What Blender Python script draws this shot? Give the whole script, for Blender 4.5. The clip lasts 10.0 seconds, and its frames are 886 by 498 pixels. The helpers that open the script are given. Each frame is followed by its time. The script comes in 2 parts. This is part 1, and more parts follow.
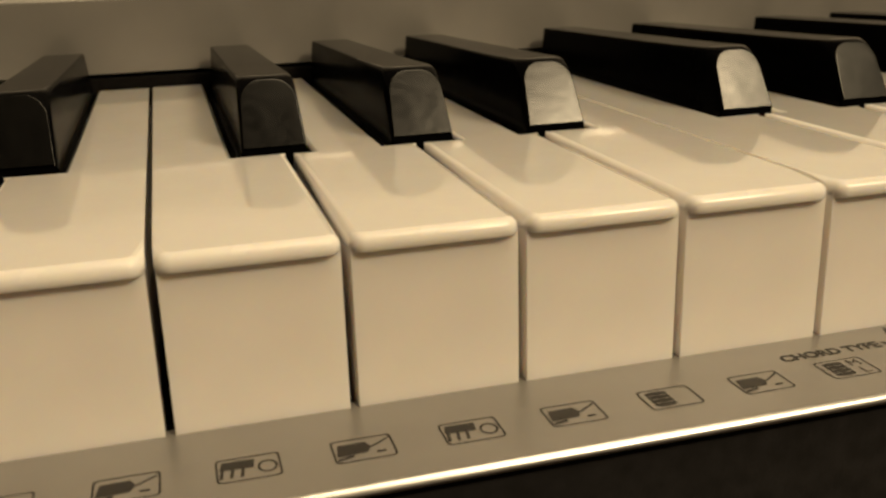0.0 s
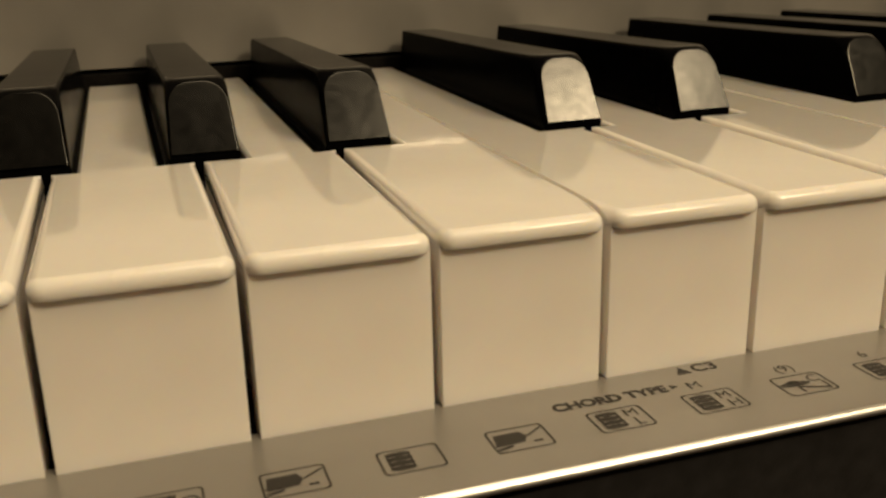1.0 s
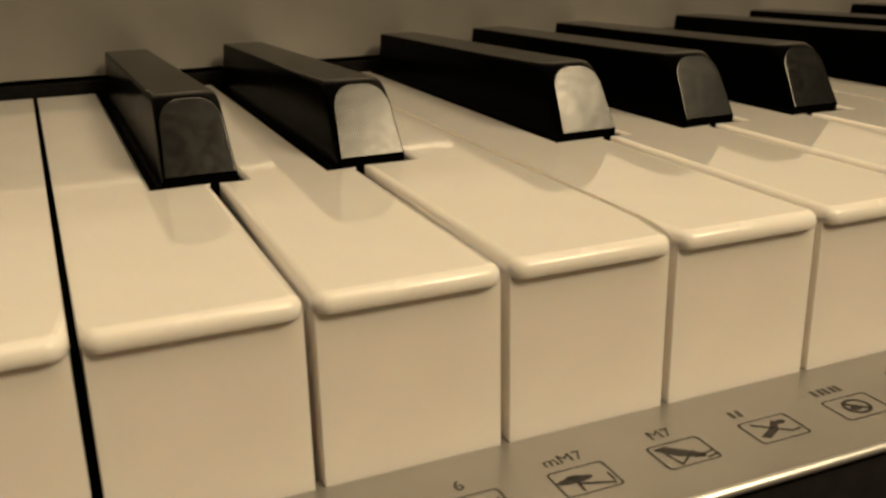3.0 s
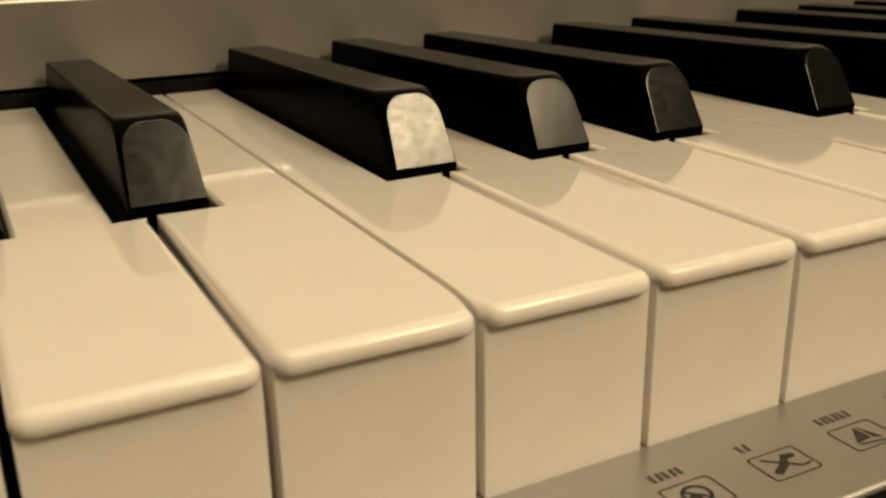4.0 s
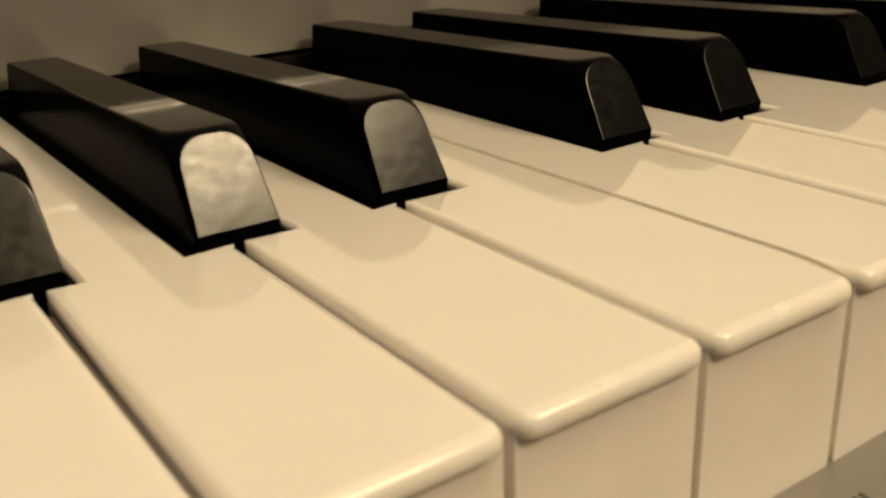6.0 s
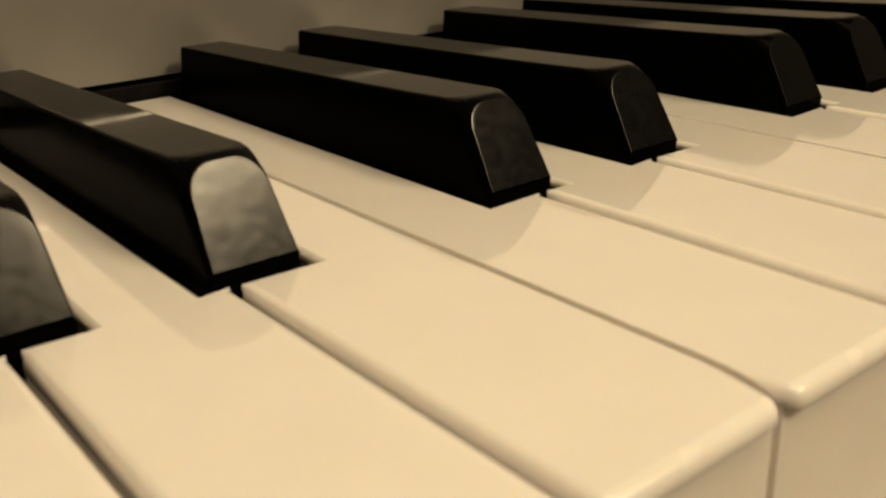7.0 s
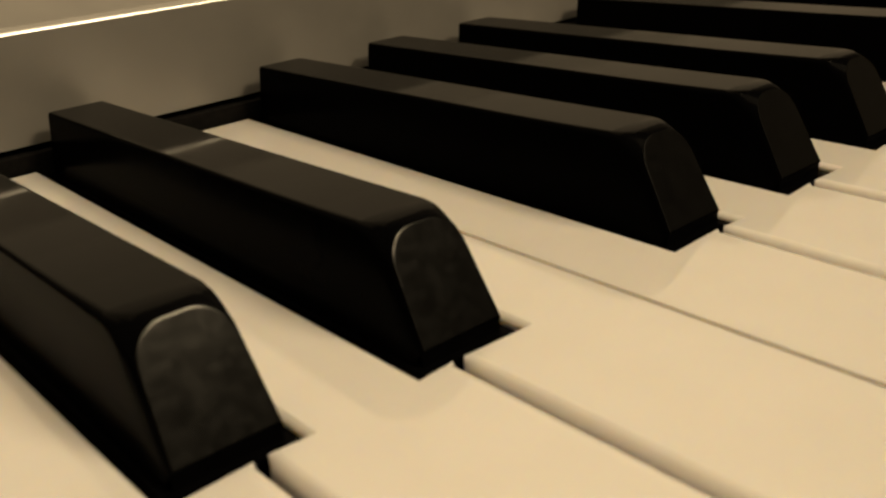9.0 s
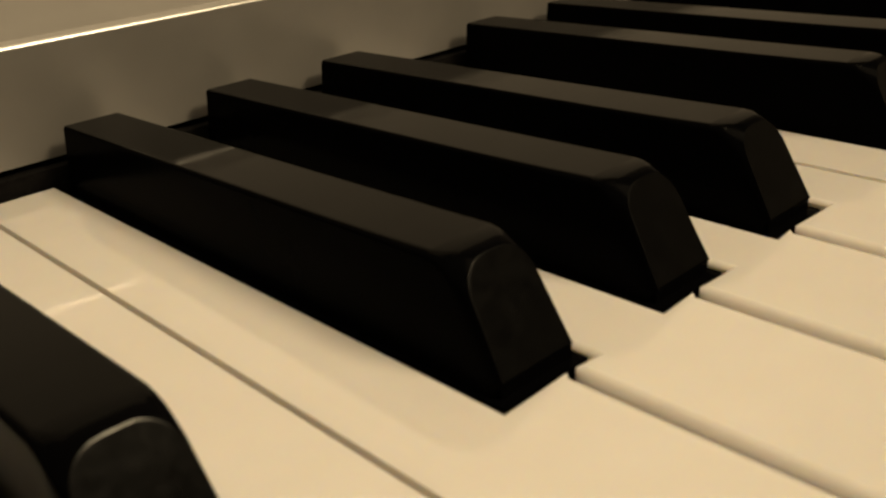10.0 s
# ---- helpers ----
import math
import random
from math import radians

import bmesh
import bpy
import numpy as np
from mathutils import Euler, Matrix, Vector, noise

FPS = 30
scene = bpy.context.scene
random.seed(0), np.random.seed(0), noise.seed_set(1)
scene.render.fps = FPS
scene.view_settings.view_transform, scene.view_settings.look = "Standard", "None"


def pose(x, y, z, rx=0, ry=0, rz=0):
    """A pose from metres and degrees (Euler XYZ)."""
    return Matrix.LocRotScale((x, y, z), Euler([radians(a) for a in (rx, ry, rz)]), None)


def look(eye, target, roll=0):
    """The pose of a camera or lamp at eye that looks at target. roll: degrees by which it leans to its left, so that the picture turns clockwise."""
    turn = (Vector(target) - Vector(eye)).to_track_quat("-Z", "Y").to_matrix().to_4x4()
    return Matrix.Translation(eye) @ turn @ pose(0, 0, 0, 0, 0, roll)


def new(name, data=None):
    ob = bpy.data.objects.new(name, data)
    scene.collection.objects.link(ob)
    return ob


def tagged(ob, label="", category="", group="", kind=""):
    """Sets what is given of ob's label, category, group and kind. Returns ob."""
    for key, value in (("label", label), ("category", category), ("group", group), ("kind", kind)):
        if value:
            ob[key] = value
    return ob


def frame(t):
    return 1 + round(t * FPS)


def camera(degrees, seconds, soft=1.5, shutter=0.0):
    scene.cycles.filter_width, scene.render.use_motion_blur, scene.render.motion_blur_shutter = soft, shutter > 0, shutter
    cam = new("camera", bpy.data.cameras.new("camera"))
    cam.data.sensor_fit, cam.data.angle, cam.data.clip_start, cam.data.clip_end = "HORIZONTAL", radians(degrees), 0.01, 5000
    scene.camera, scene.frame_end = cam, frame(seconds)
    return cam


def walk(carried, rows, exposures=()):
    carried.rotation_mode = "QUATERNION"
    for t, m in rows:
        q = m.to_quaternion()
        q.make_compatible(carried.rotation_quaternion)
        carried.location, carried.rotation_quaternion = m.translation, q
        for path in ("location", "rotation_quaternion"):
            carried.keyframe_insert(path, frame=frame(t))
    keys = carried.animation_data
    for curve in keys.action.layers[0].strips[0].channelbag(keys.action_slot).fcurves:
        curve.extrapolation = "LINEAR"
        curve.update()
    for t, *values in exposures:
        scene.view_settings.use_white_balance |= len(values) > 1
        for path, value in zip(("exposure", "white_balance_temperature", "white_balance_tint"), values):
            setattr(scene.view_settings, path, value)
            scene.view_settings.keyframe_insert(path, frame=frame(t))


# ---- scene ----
P = 0.0235                      # pitch of the white keys
D = 0.0518                      # rear end of the white keys' heads
FRONT = -0.0019                 # foremost edge of the white keys
REAR = 0.1527                   # rear end of the white keys
PANEL_Z = -0.0238               # top of the front strip
FIRST, LAST = -10, 26           # white keys, counted from an F
# how far each kind of cut-out reaches to both sides of its key joint (F# G# A# C# D#)
CUT = {1: (-0.0100, 0.0044), 2: (-0.0066, 0.0079), 3: (-0.0040, 0.0110), 5: (-0.0094, 0.0050), 6: (-0.0051, 0.0100)}

# ---- camera and walk ----
LENS = 49.66
PATH = [
    (0.0, 0.00462, -0.11367, 0.03400, -16.11, -17.67, 1.65),
    (0.5, 0.01850, -0.10994, 0.03198, -17.31, -18.24, 1.56),
    (1.0, 0.03687, -0.10697, 0.03418, -18.50, -18.07, 1.30),
    (1.5, 0.05098, -0.10378, 0.03276, -19.73, -17.89, 0.94),
    (2.0, 0.06382, -0.10090, 0.03365, -20.79, -18.16, 0.91),
    (2.5, 0.07789, -0.09588, 0.03327, -21.61, -18.74, 1.03),
    (3.0, 0.09393, -0.09367, 0.03673, -23.30, -18.64, 1.13),
    (4.5, 0.12841, -0.07492, 0.03955, -29.25, -19.85, 1.25),
    (5.0, 0.14076, -0.06770, 0.03785, -30.31, -20.54, 2.19),
    (5.5, 0.15649, -0.05961, 0.04032, -33.11, -20.20, 2.13),
    (6.0, 0.16994, -0.05292, 0.04062, -35.26, -21.18, 2.09),
    (7.5, 0.20569, -0.03135, 0.04213, -40.00, -21.36, 2.07),
    (8.0, 0.21931, -0.02415, 0.04315, -40.20, -21.87, 2.87),
    (8.5, 0.23357, -0.01614, 0.04365, -40.60, -22.31, 3.44),
    (9.0, 0.24927, -0.01264, 0.04876, -41.95, -23.18, 3.13),
    (9.5, 0.26610, -0.00829, 0.05241, -43.27, -23.51, 3.21),
    (10.0, 0.28579, -0.00177, 0.05272, -44.43, -24.37, 3.17),
]
cam = camera(LENS, 10.0, soft=2.4)
cam.data.dof.use_dof, cam.data.dof.focus_distance, cam.data.dof.aperture_fstop = True, 0.155, 45.0
walk(cam, [(t, pose(x, y, z, 90 + pitch, roll, yaw)) for t, x, y, z, yaw, pitch, roll in PATH],
     exposures=[(0.0, -0.04), (1.0, -0.16), (2.5, -0.19), (5.0, -0.12), (7.5, -0.20), (8.5, -0.32), (9.0, -0.36), (10.0, -0.36)])

# ---- world and lights ----
world = bpy.data.worlds.new("room_air")
scene.world = world
world.use_nodes = True
world.node_tree.nodes["Background"].inputs["Color"].default_value = (1.0, 0.8, 0.55, 1)
world.node_tree.nodes["Background"].inputs["Strength"].default_value = 0.02


def area_lamp(name, eye, target, size, height, watts, colour):
    data = bpy.data.lights.new(name, "AREA")
    data.shape, data.size, data.size_y = "RECTANGLE", size, height
    data.energy, data.color = watts, colour
    ob = new(name, data)
    ob.matrix_world = look(eye, target)
    return ob


WARM = (1.0, 0.778, 0.465)
area_lamp("standing_lamp_light", (0.98, -1.20, 1.345), (0.15, 0.05, 0.0), 0.55, 0.22, 31, WARM)
area_lamp("ceiling_lamp_light", (0.45, -0.35, 1.72), (0.2, 0.05, 0.0), 0.95, 0.95, 20.5, WARM)


# ---- materials ----
def material(name, colour, rough, metal=0.0, vary=0.0, size=0.004, bump=0.0, bump_size=0.001, rough_vary=0.0,
             coat=0.0, stretch=(1, 1, 1), spec=0.5, per_object=0.0, glow_through=0.0, bump_detail=3.0):
    """A surface with colour variation at size metres, fine relief at bump_size metres, and uneven gloss."""
    m = bpy.data.materials.new(name)
    m.use_nodes = True
    nt = m.node_tree
    b = nt.nodes["Principled BSDF"]
    b.inputs["Base Color"].default_value = (*colour, 1)
    b.inputs["Roughness"].default_value = rough
    b.inputs["Metallic"].default_value = metal
    b.inputs["Specular IOR Level"].default_value = spec
    b.inputs["Coat Weight"].default_value = coat
    b.inputs["Coat Roughness"].default_value = 0.05
    b.inputs["Subsurface Weight"].default_value = glow_through
    b.inputs["Subsurface Scale"].default_value = 0.004
    b.inputs["Subsurface Radius"].default_value = (1.0, 0.8, 0.55)
    co = nt.nodes.new("ShaderNodeTexCoord")
    mp = nt.nodes.new("ShaderNodeMapping")
    mp.inputs["Scale"].default_value = stretch
    nt.links.new(co.outputs["Object"], mp.inputs["Vector"])

    def noise_tex(scale, detail=4.0):
        n = nt.nodes.new("ShaderNodeTexNoise")
        n.inputs["Scale"].default_value = scale
        n.inputs["Detail"].default_value = detail
        nt.links.new(mp.outputs["Vector"], n.inputs["Vector"])
        return n

    def ramp(sock, lo, hi):
        r = nt.nodes.new("ShaderNodeMapRange")
        r.inputs["From Min"].default_value, r.inputs["From Max"].default_value = 0.3, 0.7
        r.inputs["To Min"].default_value, r.inputs["To Max"].default_value = lo, hi
        nt.links.new(sock, r.inputs["Value"])
        return r.outputs["Result"]

    if vary or per_object:
        hsv = nt.nodes.new("ShaderNodeHueSaturation")
        hsv.inputs["Color"].default_value = (*colour, 1)
        value = ramp(noise_tex(1 / size).outputs["Fac"], 1 - vary, 1 + vary)
        if per_object:
            info = nt.nodes.new("ShaderNodeObjectInfo")
            mr = nt.nodes.new("ShaderNodeMapRange")
            mr.inputs["To Min"].default_value, mr.inputs["To Max"].default_value = 1 - per_object, 1 + per_object
            nt.links.new(info.outputs["Random"], mr.inputs["Value"])
            mul = nt.nodes.new("ShaderNodeMath")
            mul.operation = "MULTIPLY"
            nt.links.new(value, mul.inputs[0])
            nt.links.new(mr.outputs["Result"], mul.inputs[1])
            value = mul.outputs["Value"]
        nt.links.new(value, hsv.inputs["Value"])
        nt.links.new(hsv.outputs["Color"], b.inputs["Base Color"])
    if rough_vary:
        nt.links.new(ramp(noise_tex(1 / (size * 0.6)).outputs["Fac"], max(rough - rough_vary, 0.02), rough + rough_vary),
                     b.inputs["Roughness"])
    if bump:
        bp = nt.nodes.new("ShaderNodeBump")
        bp.inputs["Strength"].default_value = bump
        bp.inputs["Distance"].default_value = bump_size * 0.2
        nt.links.new(noise_tex(1 / bump_size, bump_detail).outputs["Fac"], bp.inputs["Height"])
        nt.links.new(bp.outputs["Normal"], b.inputs["Normal"])
    return m


IVORY = material("ivory_plastic", (0.84, 0.795, 0.763), 0.07, vary=0.02, size=0.012, bump=0.03, bump_size=0.003, rough_vary=0.03, per_object=0.015, glow_through=0.5, coat=0.95)
SATIN = material("satin_ivory_plastic", (0.84, 0.795, 0.763), 0.24, vary=0.02, size=0.012, rough_vary=0.04, per_object=0.015, glow_through=0.5)
BLACK = material("black_plastic", (0.0015, 0.0015, 0.0018), 0.18, vary=0.2, size=0.006, bump=0.03, bump_size=0.0008, rough_vary=0.03, spec=0.008)
TOP = material("black_fine_textured_plastic", (0.0015, 0.0015, 0.0016), 0.06, vary=0.3, size=0.009, bump=0.012, bump_size=0.0012, rough_vary=0.03, spec=0.042)
GRAIN = material("black_satin_plastic", (0.002, 0.002, 0.002), 0.225, vary=0.3, size=0.0022, bump=0.05, bump_size=0.0028, rough_vary=0.03, spec=0.27, bump_detail=1.0)
SILVER = material("silver_paint", (0.302, 0.290, 0.276), 0.36, metal=0.55, vary=0.05, size=0.014, rough_vary=0.02)
EDGE = material("polished_edge", (0.60, 0.595, 0.585), 0.30, metal=0.9, vary=0.03, size=0.01)
CASE = material("dark_case_plastic", (0.013, 0.013, 0.014), 0.7, vary=0.3, size=0.003, bump=0.4, bump_size=0.0006, spec=0.2)
FELT = material("black_felt", (0.006, 0.0055, 0.0055), 0.95, vary=0.3, size=0.001, bump=0.6, bump_size=0.0005, spec=0.05)
INK = material("dark_ink", (0.014, 0.012, 0.011), 0.5, vary=0.25, size=0.0008)
INK_SOFT = material("grey_ink", (0.045, 0.040, 0.037), 0.5, vary=0.3, size=0.0008)
TABLE = material("dark_wood", (0.045, 0.028, 0.018), 0.45, vary=0.3, size=0.02, bump=0.2, bump_size=0.002, stretch=(0.15, 1, 1))
# unseen south, west and east walls: the room's dimness is put into the colour
ROOM_DIM = material("dimmed_room_walls", (0.17, 0.155, 0.14), 0.85, vary=0.05, size=0.2, bump=0.15, bump_size=0.004)
# unseen north wall: colour lightened to give bright reflections in the keys
WALL_BRIGHT = material("brightened_rear_wall", (0.66, 0.635, 0.61), 0.85, vary=0.04, size=0.2, bump=0.15, bump_size=0.004)
CEIL = material("ceiling_paint", (0.45, 0.42, 0.38), 0.9, vary=0.03, size=0.3, bump=0.1, bump_size=0.004)
FLOOR = material("floor_boards", (0.16, 0.09, 0.05), 0.5, vary=0.25, size=0.08, bump=0.2, bump_size=0.01, stretch=(0.1, 1, 1))


# ---- mesh helpers ----
def part(name, bm, mats, parent=None, label="", smooth=None, flat_area=None):
    """Links a bmesh as one mesh object under a thing or a part."""
    me = bpy.data.meshes.new(name)
    bmesh.ops.recalc_face_normals(bm, faces=bm.faces)
    bm.to_mesh(me)
    bm.free()
    for m in (mats if isinstance(mats, (list, tuple)) else [mats]):
        me.materials.append(m)
    if smooth is not None:
        me.shade_smooth()
        me.set_sharp_from_angle(angle=radians(smooth))
        for face in me.polygons:
            if flat_area and face.area > flat_area:
                face.use_smooth = False
    ob = new(name, me)
    ob.parent = parent
    if label:
        tagged(ob, label)
    return ob


def box(bm, x0, x1, y0, y1, z0, z1):
    vs = [bm.verts.new((x, y, z)) for z in (z0, z1) for y in (y0, y1) for x in (x0, x1)]
    for f in ((0, 1, 3, 2), (4, 6, 7, 5), (0, 4, 5, 1), (2, 3, 7, 6), (0, 2, 6, 4), (1, 5, 7, 3)):
        bm.faces.new([vs[i] for i in f])
    return vs


def prism(bm, outline, z0, z1):
    """A closed prism over an outline in plan, counter-clockwise."""
    lo = [bm.verts.new((x, y, z0)) for x, y in outline]
    hi = [bm.verts.new((x, y, z1)) for x, y in outline]
    n = len(outline)
    bm.faces.new(lo[::-1])
    top = bm.faces.new(hi)
    for i in range(n):
        bm.faces.new((lo[i], lo[(i + 1) % n], hi[(i + 1) % n], hi[i]))
    return lo, hi, top


def rounded_slab(bm, outline, z0, z1, head_r, tail_r, low_r):
    """A slab with rounded upper edges: head_r in front of D, tail_r behind; the lower edges of the head are rounded by low_r."""
    lo, hi, top = prism(bm, outline, z0, z1)
    n = len(outline)

    def is_tail(i):
        return min(outline[i][1], outline[(i + 1) % n][1]) > D - 1e-6

    low = [bm.edges.get((lo[i], lo[(i + 1) % n])) for i in range(n) if max(outline[i][1], outline[(i + 1) % n][1]) < 0.01]
    front = [bm.edges.get((hi[i], hi[(i + 1) % n])) for i in range(n) if not is_tail(i)]
    back = [bm.edges.get((hi[i], hi[(i + 1) % n])) for i in range(n) if is_tail(i)]
    bmesh.ops.bevel(bm, geom=low, offset=low_r, segments=2, affect="EDGES", profile=0.5)
    bmesh.ops.bevel(bm, geom=back, offset=tail_r, segments=2, affect="EDGES", profile=0.5)
    bmesh.ops.bevel(bm, geom=[e for e in front if e.is_valid], offset=head_r, segments=4, affect="EDGES", profile=0.5)


def corner(cx, cy, r, a0, a1, n=4):
    return [(cx + r * math.cos(radians(a0 + (a1 - a0) * i / n)), cy + r * math.sin(radians(a0 + (a1 - a0) * i / n))) for i in range(n + 1)]


# ---- the keyboard's parts ----
def white_key_mesh(left, right, tail_left, tail_right):
    """A white key from x = left to right with a narrower tail: a rounded head that overhangs its front, a flat tail, a hollow box below."""
    bm = bmesh.new()
    r = 0.0021
    c = 0.0009
    outline = corner(left + r, FRONT + r, r, 180, 270) + corner(right - r, FRONT + r, r, 270, 360)
    if tail_right < right - 0.001:
        outline += corner(right - c, D - c, c, 0, 90, 2) + [(tail_right, D)]
    outline += [(tail_right, REAR), (tail_left, REAR)]
    if tail_left > left + 0.001:
        outline += [(tail_left, D)] + corner(left + c, D - c, c, 90, 180, 2)
    rounded_slab(bm, outline, -0.0024, 0.0, 0.0014, 0.0007, 0.0005)
    slab = set(bm.faces)
    box(bm, left + 0.00015, right - 0.00015, FRONT + 0.0012, D - 0.0004, -0.0252, -0.0016)
    box(bm, tail_left + 0.0002, tail_right - 0.0002, D - 0.003, REAR - 0.0004, -0.0150, -0.0016)
    for f in bm.faces:
        f.normal_update()
        lip = f.normal.y < -0.1 and f.calc_center_median().y < FRONT + 0.004
        f.material_index = 0 if f in slab and not lip else 1
    return bm


def black_outline(half_base, half_top, height, fillet, base_z):
    """Half-round topped cross-section of a black key, from its left foot over the top to its right foot."""
    pts = []
    lean = (half_base - half_top) / height
    for i in range(4):
        z = base_z + (height - fillet - base_z) * i / 3
        pts.append((-(half_base - lean * z), z))
    cx = -(half_base - lean * (height - fillet)) + fillet
    for i in range(1, 8):
        a = radians(180 - 90 * i / 7)
        pts.append((cx + fillet * math.cos(a), height - fillet + fillet * math.sin(a)))
    return pts + [(-x, z) for x, z in pts[::-1]]


def black_key_mesh():
    """A black key round x = 0: sloped satin front in a rounded rim, body that narrows upward, foot between the white keys."""
    bm = bmesh.new()
    foot_y, slope = D + 0.0022, 0.575            # front at z = 0.001, and how far it leans back per metre of height
    rows = []

    def section(half_base, half_top, height, fillet, base_z, y, lean):
        rows.append([bm.verts.new((x, y + lean * (z - 0.001), z)) for x, z in black_outline(half_base, half_top, height, fillet, base_z)])

    section(0.00553, 0.00468, 0.01193, 0.0037, 0.0008, foot_y + 0.00004, slope)
    section(0.00578, 0.0049, 0.01222, 0.0036, 0.0004, foot_y + 0.0006, slope)
    section(0.00586, 0.0050, 0.01230, 0.0031, 0.0000, foot_y + 0.0013, slope)
    section(0.00592, 0.0051, 0.01232, 0.0023, -0.001, foot_y + 0.0020, slope * 0.99)
    section(0.00596, 0.0051, 0.01232, 0.0015, -0.002, foot_y + 0.0029, slope * 0.97)
    section(0.00598, 0.0051, 0.01226, 0.0009, -0.004, foot_y + 0.0046, slope * 0.93)
    section(0.00600, 0.0051, 0.01196, 0.0007, -0.006, foot_y + 0.0160, slope * 0.4)
    section(0.00600, 0.0051, 0.01160, 0.0006, -0.006, foot_y + 0.0300, 0)
    section(0.00595, 0.0050, 0.0099, 0.0006, -0.006, 0.1512, 0)
    for a, b in zip(rows, rows[1:]):
        for i in range(len(a) - 1):
            bm.faces.new((a[i], a[i + 1], b[i + 1], b[i]))
    for f in bm.faces:
        f.normal_update()
        if abs(f.normal.z) > 0.85 and f.calc_center_median().y > foot_y + 0.0075:
            f.material_index = 1
    bm.faces.new(rows[-1][::-1])
    box(bm, -0.0056, 0.0056, foot_y + 0.0002, 0.1520, -0.0150, 0.0006)
    box(bm, -0.0066, 0.0066, D + 0.0010, 0.1524, -0.0150, -0.0010)
    inlay = bmesh.new()
    rims = []
    for half_base, half_top, height, base_z, dy in ((0.00542, 0.00455, 0.0118, 0.0010, 0.0), (0.00553, 0.00468, 0.01193, 0.0008, 0.00004)):
        rims.append([inlay.verts.new((x, foot_y + dy + slope * (z - 0.001), z)) for x, z in black_outline(half_base, half_top, height, 0.0037, base_z)])
    for i in range(len(rims[0]) - 1):
        inlay.faces.new((rims[0][i], rims[0][i + 1], rims[1][i + 1], rims[1][i]))
    inlay.faces.new(rims[0])
    return bm, inlay


def ink_shape(bm, outline, z):
    bm.faces.new([bm.verts.new((x, y, z)) for x, y in outline])


def ink_bar(bm, a, b, w, z):
    a, b = Vector(a), Vector(b)
    n = (b - a).orthogonal().normalized() * w / 2
    ink_shape(bm, [a - n, b - n, b + n, a + n], z)


def ink_oval(bm, cx, cy, rx, ry, z, n=18):
    ink_shape(bm, [(cx + rx * math.cos(2 * math.pi * i / n), cy + ry * math.sin(2 * math.pi * i / n)) for i in range(n)], z)


def ink_ring(bm, loop, w, z):
    """A line of width w along a closed loop."""
    n = len(loop)
    c = Vector((sum(x for x, y in loop) / n, sum(y for x, y in loop) / n))
    inner = [Vector(q) + (c - Vector(q)).normalized() * w for q in loop]
    a = [bm.verts.new((x, y, z)) for x, y in loop]
    b = [bm.verts.new((x, y, z)) for x, y in inner]
    for i in range(n):
        bm.faces.new((a[i], a[(i + 1) % n], b[(i + 1) % n], b[i]))


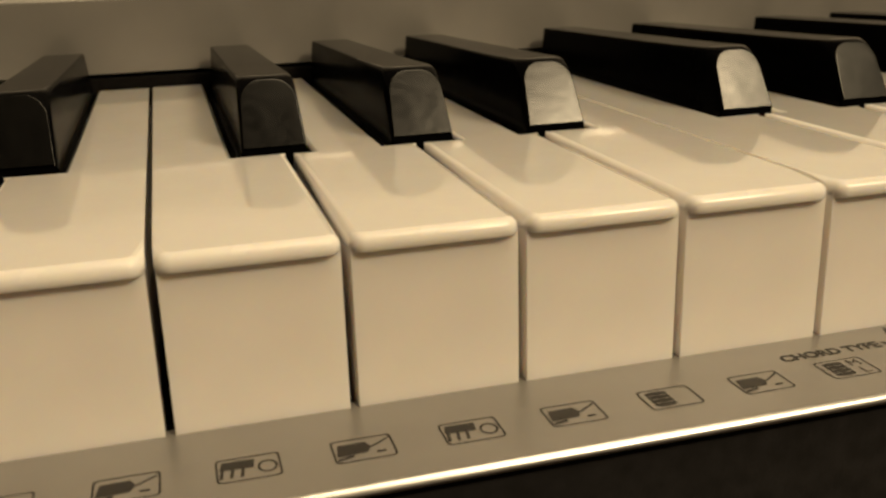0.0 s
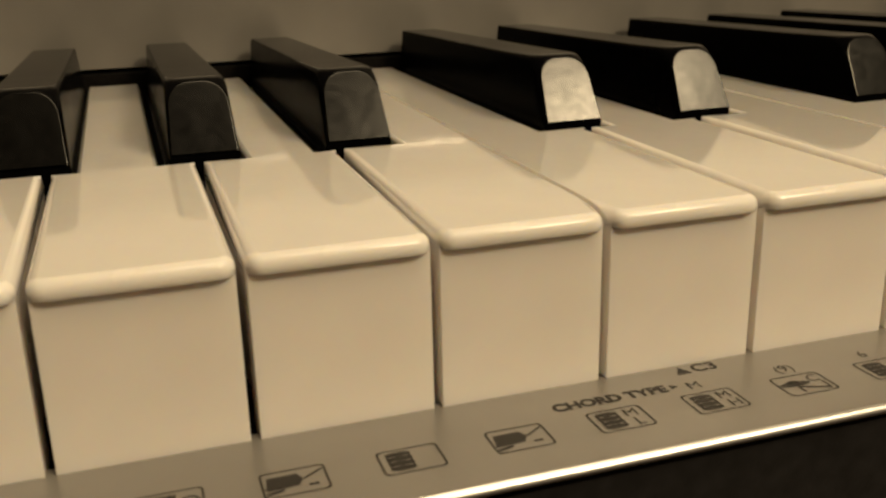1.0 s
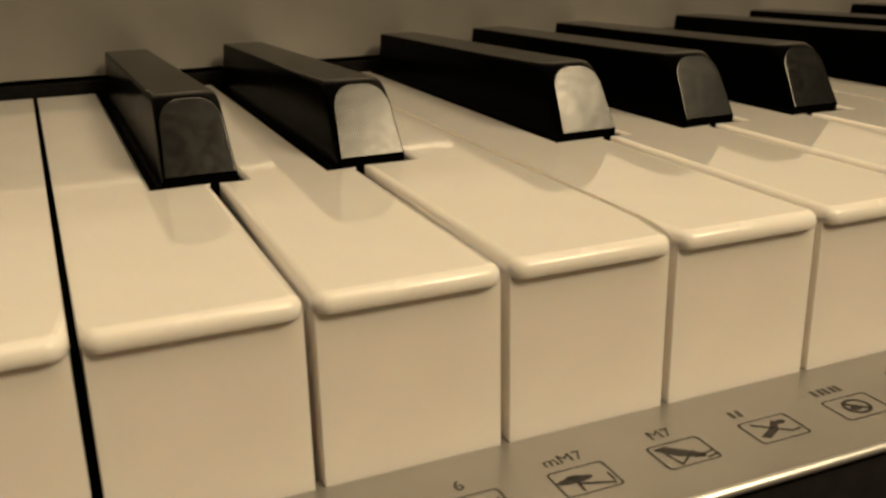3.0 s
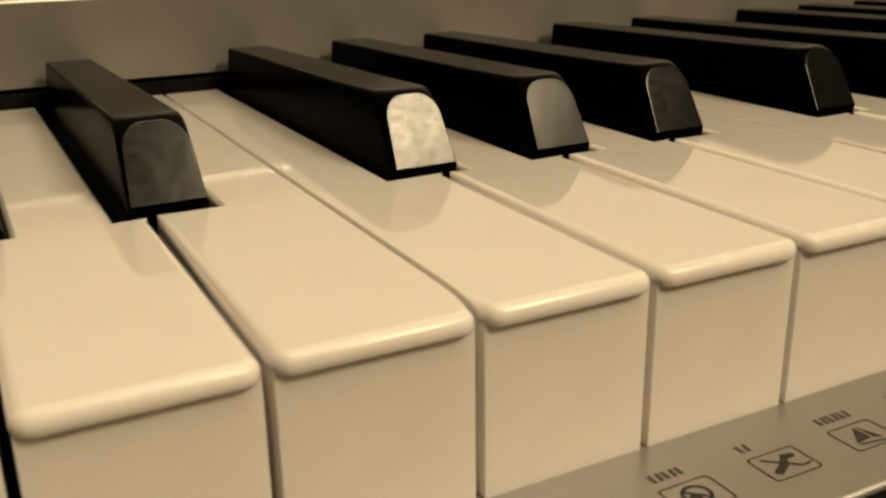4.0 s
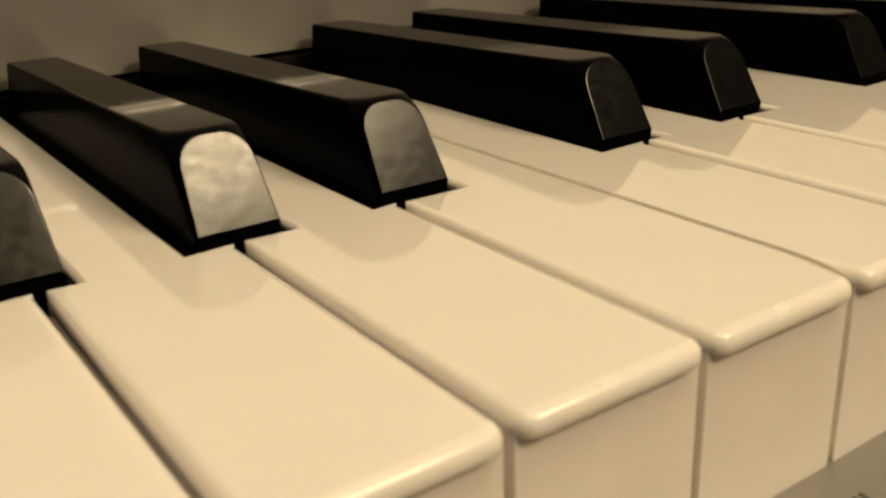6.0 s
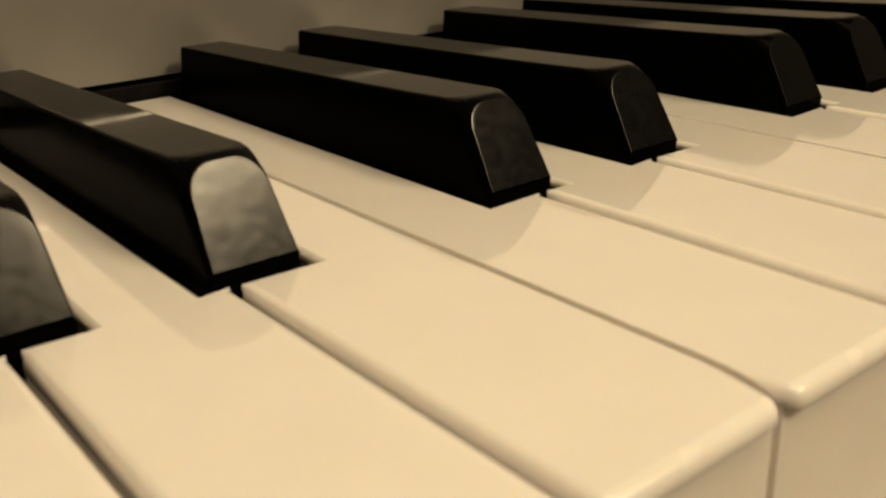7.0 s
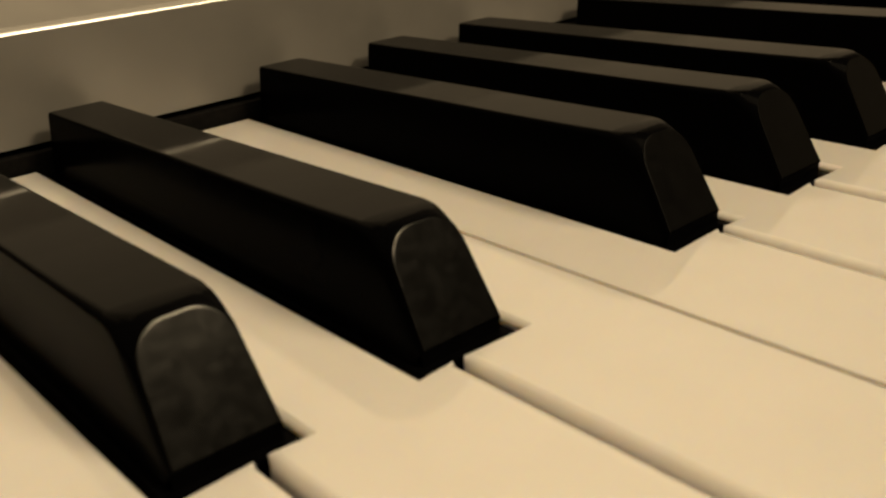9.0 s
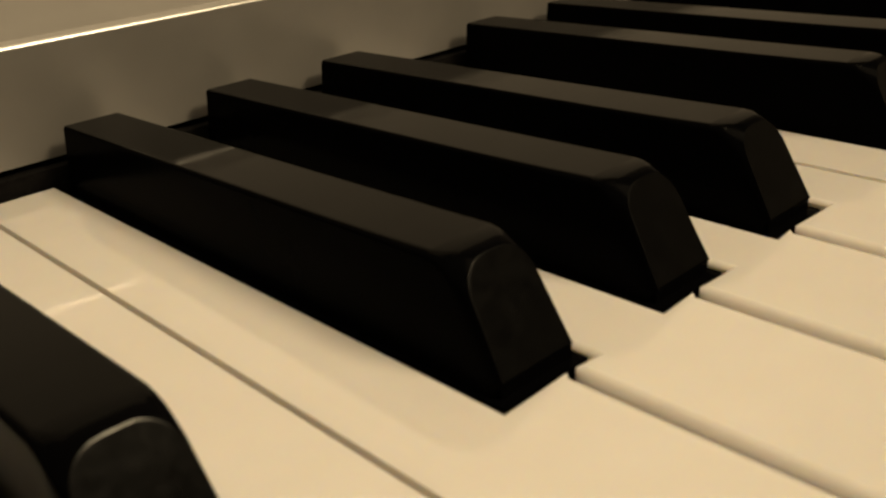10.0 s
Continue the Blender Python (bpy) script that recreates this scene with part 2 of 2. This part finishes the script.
def icon_mesh(kind):
    """A small printed pictogram round (0, 0): a rounded frame, 7.6 by 5.4 mm, with a picture of one of several kinds."""
    bm = bmesh.new()
    z, w, h, r = 0.0, 0.0038, 0.0027, 0.0006
    loop = corner(-w + r, -h + r, r, 180, 270) + corner(w - r, -h + r, r, 270, 360) + corner(w - r, h - r, r, 0, 90) + corner(-w + r, h - r, r, 90, 180)
    ink_ring(bm, loop, 0.0003, z)
    if kind == "drum":
        for i in range(4):
            ink_oval(bm, -0.0013, 0.0016 - 0.00105 * i, 0.0016, 0.00050, z)
        ink_bar(bm, (-0.0026, 0.0016), (-0.0026, -0.0016), 0.0003, z)
        ink_bar(bm, (0.0000, 0.0016), (0.0000, -0.0016), 0.0003, z)
    elif kind == "cymbal":
        ink_oval(bm, -0.0012, 0.0003, 0.0024, 0.00065, z)
        ink_oval(bm, -0.0012, 0.0008, 0.0010, 0.0005, z)
        ink_bar(bm, (-0.0012, 0.0), (-0.0012, -0.0021), 0.0003, z)
        ink_bar(bm, (-0.0012, -0.0005), (0.0030, -0.0020), 0.0004, z)
    elif kind == "kit":
        ink_shape(bm, [(-0.0034, 0.0002), (0.0006, 0.0000), (0.0008, 0.0019), (-0.0030, 0.0020)], z)
        for x in (-0.0030, -0.0018, -0.0006):
            ink_bar(bm, (x, 0.0002), (x - 0.0003, -0.0018), 0.0004, z)
        ink_ring(bm, [(0.0022 + 0.0012 * math.cos(radians(a)), -0.0002 + 0.0014 * math.sin(radians(a))) for a in range(0, 360, 24)], 0.0003, z)
    elif kind == "block":
        ink_shape(bm, [(-0.0034, -0.0012), (0.0004, -0.0009), (0.0010, 0.0003), (0.0004, 0.0016), (-0.0030, 0.0015)], z)
        ink_bar(bm, (-0.0034, -0.0019), (-0.0014, -0.0014), 0.0005, z)
        ink_bar(bm, (0.0010, 0.0002), (0.0034, 0.0018), 0.0003, z)
        ink_bar(bm, (0.0014, -0.0012), (0.0026, -0.0012), 0.0004, z)
    elif kind == "wedge":
        ink_shape(bm, [(-0.0032, 0.0019), (-0.0014, 0.0021), (0.0024, -0.0012), (0.0018, -0.0019), (-0.0010, -0.0004)], z)
        ink_bar(bm, (-0.0022, 0.0006), (-0.0016, -0.0022), 0.0003, z)
        ink_bar(bm, (-0.0016, -0.0021), (0.0014, 0.0000), 0.0003, z)
        ink_bar(bm, (0.0006, -0.0014), (0.0036, -0.0009), 0.0003, z)
        ink_bar(bm, (0.0020, -0.0021), (0.0036, -0.0018), 0.0003, z)
    elif kind == "cross":
        ink_shape(bm, [(-0.0028, -0.0010), (-0.0006, 0.0002), (0.0010, 0.0018), (0.0016, 0.0012), (0.0002, -0.0006), (-0.0020, -0.0018)], z)
        ink_bar(bm, (-0.0022, 0.0018), (0.0018, -0.0014), 0.0004, z)
        ink_bar(bm, (0.0018, -0.0014), (0.0032, -0.0012), 0.0003, z)
        ink_oval(bm, 0.0018, 0.0010, 0.0008, 0.0005, z)
    elif kind == "ring":
        ink_ring(bm, [(0.0020 * math.cos(radians(a)), 0.0019 * math.sin(radians(a))) for a in range(0, 360, 20)], 0.0005, z)
        ink_bar(bm, (-0.0013, 0.0012), (0.0013, -0.0012), 0.0005, z)
        ink_oval(bm, -0.0004, -0.0003, 0.0009, 0.0006, z)
    else:
        ink_shape(bm, [(-0.0024, -0.0012), (0.0004, -0.0009), (0.0002, 0.0020)], z)
        ink_shape(bm, [(0.0008, -0.0010), (0.0019, -0.0014), (0.0006, 0.0020)], z)
        ink_bar(bm, (-0.0022, -0.0015), (0.0020, -0.0021), 0.0003, z)
    return bm


def lettering(name, text, x, y, z, size, parent, mat, stretch=1.0, label="", bold=0.0):
    """Printed characters of the built-in font, flat on the strip, as one mesh."""
    cu = bpy.data.curves.new(name, "FONT")
    cu.body, cu.size, cu.align_x = text, size, "LEFT"
    cu.offset = bold
    tmp = new(name + "_outline", cu)
    bpy.context.view_layer.update()
    me = bpy.data.meshes.new_from_object(tmp.evaluated_get(bpy.context.evaluated_depsgraph_get()))
    bpy.data.objects.remove(tmp)
    bpy.data.curves.remove(cu)
    me.materials.clear()
    me.materials.append(mat)
    ob = new(name, me)
    ob.parent = parent
    ob.matrix_basis = Matrix.Translation((x, y, z)) @ Matrix.Diagonal((stretch, 1, 1, 1))
    return tagged(ob, label) if label else ob


# ---- the room ----
def room_piece(name, x0, x1, y0, y1, z0, z1, mat, label, category):
    bm = bmesh.new()
    box(bm, x0, x1, y0, y1, z0, z1)
    return tagged(part(name, bm, mat), label, category, kind="structure")


RX0, RX1, RY0, RY1, RZ0, RZ1 = -1.9, 2.3, -2.7, 0.62, -0.76, 1.80
room_piece("floor", RX0, RX1, RY0, RY1, RZ0 - 0.1, RZ0, FLOOR, "dark brown wooden floor of the room", "floor")
room_piece("ceiling", RX0, RX1, RY0, RY1, RZ1, RZ1 + 0.1, CEIL, "plain white painted ceiling of the room", "ceiling")
# added walls out of view: bright behind the keys, dark elsewhere, to shape reflections
room_piece("wall_north", RX0 - 0.1, RX1 + 0.1, RY1, RY1 + 0.1, RZ0 - 0.1, RZ1 + 0.1, WALL_BRIGHT, "unseen plain wall behind the keyboard, lightened to reflect in the keys", "wall")
room_piece("wall_south", RX0 - 0.1, RX1 + 0.1, RY0 - 0.1, RY0, RZ0 - 0.1, RZ1 + 0.1, ROOM_DIM, "unseen plain wall facing the keyboard, darkened to stand in for dim light", "wall")
room_piece("wall_west", RX0 - 0.1, RX0, RY0, RY1, RZ0 - 0.1, RZ1 + 0.1, ROOM_DIM, "unseen plain side wall, darkened to stand in for dim light", "wall")
room_piece("wall_east", RX1, RX1 + 0.1, RY0, RY1, RZ0 - 0.1, RZ1 + 0.1, ROOM_DIM, "unseen plain side wall, darkened to stand in for dim light", "wall")

X0, X1 = FIRST * P, LAST * P
table = tagged(new("table"), "dark wooden table under the keyboard", "table")
bm = bmesh.new()
box(bm, X0 - 0.15, X1 + 0.15, -0.014, 0.46, -0.125, -0.0905)
bmesh.ops.bevel(bm, geom=bm.edges[:], offset=0.003, segments=2, affect="EDGES")
part("tabletop", bm, TABLE, table, smooth=40)
for lx in (X0 - 0.12, X1 + 0.07):
    for ly in (0.0, 0.40):
        bm = bmesh.new()
        box(bm, lx, lx + 0.05, ly, ly + 0.05, RZ0, -0.125)
        part("leg", bm, TABLE, table)

# ---- the keyboard ----
keyboard = tagged(new("electronic_keyboard"), "silver electronic keyboard with cream white keys and glossy black keys", "keyboard instrument")

bm = bmesh.new()
box(bm, X0 - 0.05, X1 + 0.05, -0.0186, 0.40, -0.0900, PANEL_Z - 0.0016)
bmesh.ops.bevel(bm, geom=bm.edges[:], offset=0.0015, segments=2, affect="EDGES")
part("lower_case", bm, CASE, keyboard, "dark plastic lower case", smooth=40)
bm = bmesh.new()
box(bm, X0 - 0.049, X1 + 0.049, 0.0060, 0.169, PANEL_Z - 0.0016, -0.0200)
part("key_bed", bm, FELT, keyboard, "black key bed under the keys")

# front strip: a flat silver plate with a rounded polished front edge
bm = bmesh.new()
box(bm, X0 - 0.05, X1 + 0.05, -0.0198, 0.0010, PANEL_Z - 0.0016, PANEL_Z)
front_strip = part("front_strip", bm, SILVER, keyboard, "satin silver strip printed with small dark pictograms", smooth=40)
bm = bmesh.new()
r = 0.0012
prof = [(-0.0198, PANEL_Z + 0.00005)] + [(-0.0198 - 1.0 * r * (math.sin(radians(a)) - math.sin(radians(20))), PANEL_Z - r * (math.cos(radians(20)) - math.cos(radians(a)))) for a in range(20, 76, 5)] + [(-0.0198, PANEL_Z - 0.0016)]
ends = [[bm.verts.new((x, y, z)) for y, z in prof] for x in (X0 - 0.05, X1 + 0.05)]
for i in range(len(prof) - 1):
    bm.faces.new((ends[0][i], ends[0][i + 1], ends[1][i + 1], ends[1][i]))
bm.faces.new(ends[0]), bm.faces.new(ends[1][::-1])
part("front_edge", bm, EDGE, front_strip, "bright polished front edge", smooth=40)

# rear: felt slot, upright silver panel, bright edge, control panel that leans back
bm = bmesh.new()
box(bm, X0, X1, REAR + 0.0008, 0.168, -0.020, 0.0028)
part("felt_strip", bm, FELT, keyboard, "black felt strip behind the keys")
bm = bmesh.new()
box(bm, X0 - 0.05, X1 + 0.05, 0.1552, 0.1580, 0.0040, 0.0226)
rear_panel = part("rear_panel", bm, SILVER, keyboard, "upright satin silver panel behind the keys")
bm = bmesh.new()
prof = [(0.1552, 0.0226)] + [(0.15525 + 0.0009 * (math.cos(radians(4)) - math.cos(radians(a))), 0.0226 + 0.0009 * (math.sin(radians(a)) - math.sin(radians(4)))) for a in range(4, 75, 5)] + [(0.158, 0.0237), (0.158, 0.0226)]
ends = [[bm.verts.new((x, y, z)) for y, z in prof] for x in (X0 - 0.05, X1 + 0.05)]
for i in range(len(prof) - 1):
    bm.faces.new((ends[0][i], ends[0][i + 1], ends[1][i + 1], ends[1][i]))
bm.faces.new(ends[0]), bm.faces.new(ends[1][::-1])
part("rear_edge", bm, EDGE, rear_panel, "bright polished upper edge", smooth=40)
bm = bmesh.new()
prof = [(0.158, 0.0237), (0.30, 0.072), (0.40, 0.078), (0.40, PANEL_Z - 0.0016), (0.170, PANEL_Z - 0.0016), (0.170, 0.0), (0.158, 0.0040)]
ends = [[bm.verts.new((x, y, z)) for y, z in prof] for x in (X0 - 0.05, X1 + 0.05)]
for i in range(len(prof)):
    j = (i + 1) % len(prof)
    bm.faces.new((ends[0][i], ends[0][j], ends[1][j], ends[1][i]))
bm.faces.new(ends[0]), bm.faces.new(ends[1][::-1])
part("control_panel", bm, SILVER, keyboard, "satin silver control panel leaning back")
for x0, x1 in ((X0 - 0.05, X0 - 0.0008), (X1 + 0.0008, X1 + 0.05)):
    bm = bmesh.new()
    box(bm, x0, x1, 0.0012, 0.1552, PANEL_Z - 0.0016, 0.0222)
    bmesh.ops.bevel(bm, geom=bm.edges[:], offset=0.0015, segments=2, affect="EDGES")
    part("end_block", bm, SILVER, keyboard, "silver end block beside the keys", smooth=40)

# printed strip: one pictogram for each semitone, chord names from the third C on
STEP, C3X = 7 * P / 12, 0.1046
INK_Z = PANEL_Z + 0.00005
ICON_Y = -0.0117
after = ["drum", "cymbal", "drum", "cymbal", "wedge", "cross", "ring", "cross", "triangle", "cymbal", "cross", "ring", "drum", "cymbal", "wedge"]
meshes = {}
for i in range(-13, 15):
    kind = after[i] if i >= 0 else ("block" if i % 2 == 0 else "drum" if i > -4 else "kit")
    if kind not in meshes:
        ob = part("pictogram", icon_mesh(kind), INK, front_strip)
        meshes[kind] = ob.data
    else:
        ob = new("pictogram", meshes[kind])
        ob.parent = front_strip
    ob.matrix_basis = Matrix.Translation((C3X + STEP * i, ICON_Y, INK_Z))
lettering("note_mark", "C3", 0.1069, -0.0033, INK_Z, 0.0030, front_strip, INK, 1.1, "printed note name", 0.00007)
bm = bmesh.new()
ink_shape(bm, [(-0.0012, 0), (0.0012, 0), (0, 0.0021)], 0)
part("triangle_mark", bm, INK, front_strip).matrix_basis = Matrix.Translation((0.1053, -0.0034, INK_Z))
lettering("chord_heading", "CHORD TYPE", 0.0840, -0.0072, INK_Z, 0.0026, front_strip, INK, 1.04, "printed heading", 0.00012)
bm = bmesh.new()
ink_shape(bm, [(0, -0.0006), (0.0012, 0), (0, 0.0006)], 0)
part("arrow_mark", bm, INK, front_strip).matrix_basis = Matrix.Translation((0.1012, -0.0063, INK_Z))
for i, text, dx in ((0, "M", -0.0012), (1, "(9)", -0.0012), (2, "6", -0.0008), (3, "mM7", -0.003), (4, "M7", -0.0018)):
    lettering("chord_name", text, C3X + STEP * i + dx, -0.0077, INK_Z, 0.0027, front_strip, INK, 1.0, "printed chord name")
for i, text, dx, dy in ((-1, "M", 0.0009, 0.0003), (-1, "L", 0.0014, -0.0020), (0, "M", 0.0009, 0.0003), (0, "H", 0.0013, -0.0020),
                        (1, "C", 0.0012, 0.0002), (1, "1", 0.0022, -0.0018), (2, "H", 0.0014, -0.0008), (3, "1", 0.0024, -0.0016)):
    lettering("pictogram_letter", text, C3X + STEP * i + dx, ICON_Y + dy, INK_Z, 0.0026, front_strip, INK, 1.0, "printed letter in a pictogram")
for i, n in ((5, 2), (6, 5), (7, 2), (8, 6), (9, 3), (10, 3), (11, 4), (12, 3), (13, 4), (14, 3)):
    for j in range(n):
        bm = bmesh.new()
        ink_bar(bm, (0, 0), (0.0002 if j % 2 else 0, 0.0016), 0.0006, 0)
        part("chord_name_bar", bm, INK_SOFT, front_strip).matrix_basis = Matrix.Translation((C3X + STEP * i - 0.0026 + 0.0010 * j, -0.0076, INK_Z))

# the keys
GAP = 0.00047
shapes = {}
for k in range(FIRST, LAST):
    cut_l = CUT.get(k % 7, (0, GAP))[1] if k > FIRST else GAP
    cut_r = CUT.get((k + 1) % 7, (-GAP, 0))[0] if k < LAST - 1 else -GAP
    key = (round(cut_l, 5), round(cut_r, 5))
    if key not in shapes:
        ob = part("white_key", white_key_mesh(GAP, P - GAP, cut_l, P + cut_r), [IVORY, SATIN], keyboard, smooth=35, flat_area=1.5e-4)
        shapes[key] = ob.data
    else:
        ob = new("white_key", shapes[key])
        ob.parent = keyboard
    ob.matrix_basis = Matrix.Translation((k * P, 0, random.uniform(-0.00012, 0.00012)))
black = None
for k in range(FIRST + 1, LAST):
    if k % 7 not in CUT:
        continue
    if black is None:
        body, inlay = black_key_mesh()
        ob = part("black_key", body, [BLACK, TOP], keyboard, "glossy black key with a satin front", smooth=35, flat_area=5e-5)
        front = part("front_face", inlay, GRAIN, ob, "satin grained front of a black key", smooth=35, flat_area=5e-5)
        black, satin = ob.data, front.data
    else:
        ob = tagged(new("black_key", black), "glossy black key with a satin front")
        ob.parent = keyboard
        front = tagged(new("front_face", satin), "satin grained front of a black key")
        front.parent = ob
    ob.matrix_basis = Matrix.Translation((k * P + sum(CUT[k % 7]) / 2 + 0.0006, 0, 0))
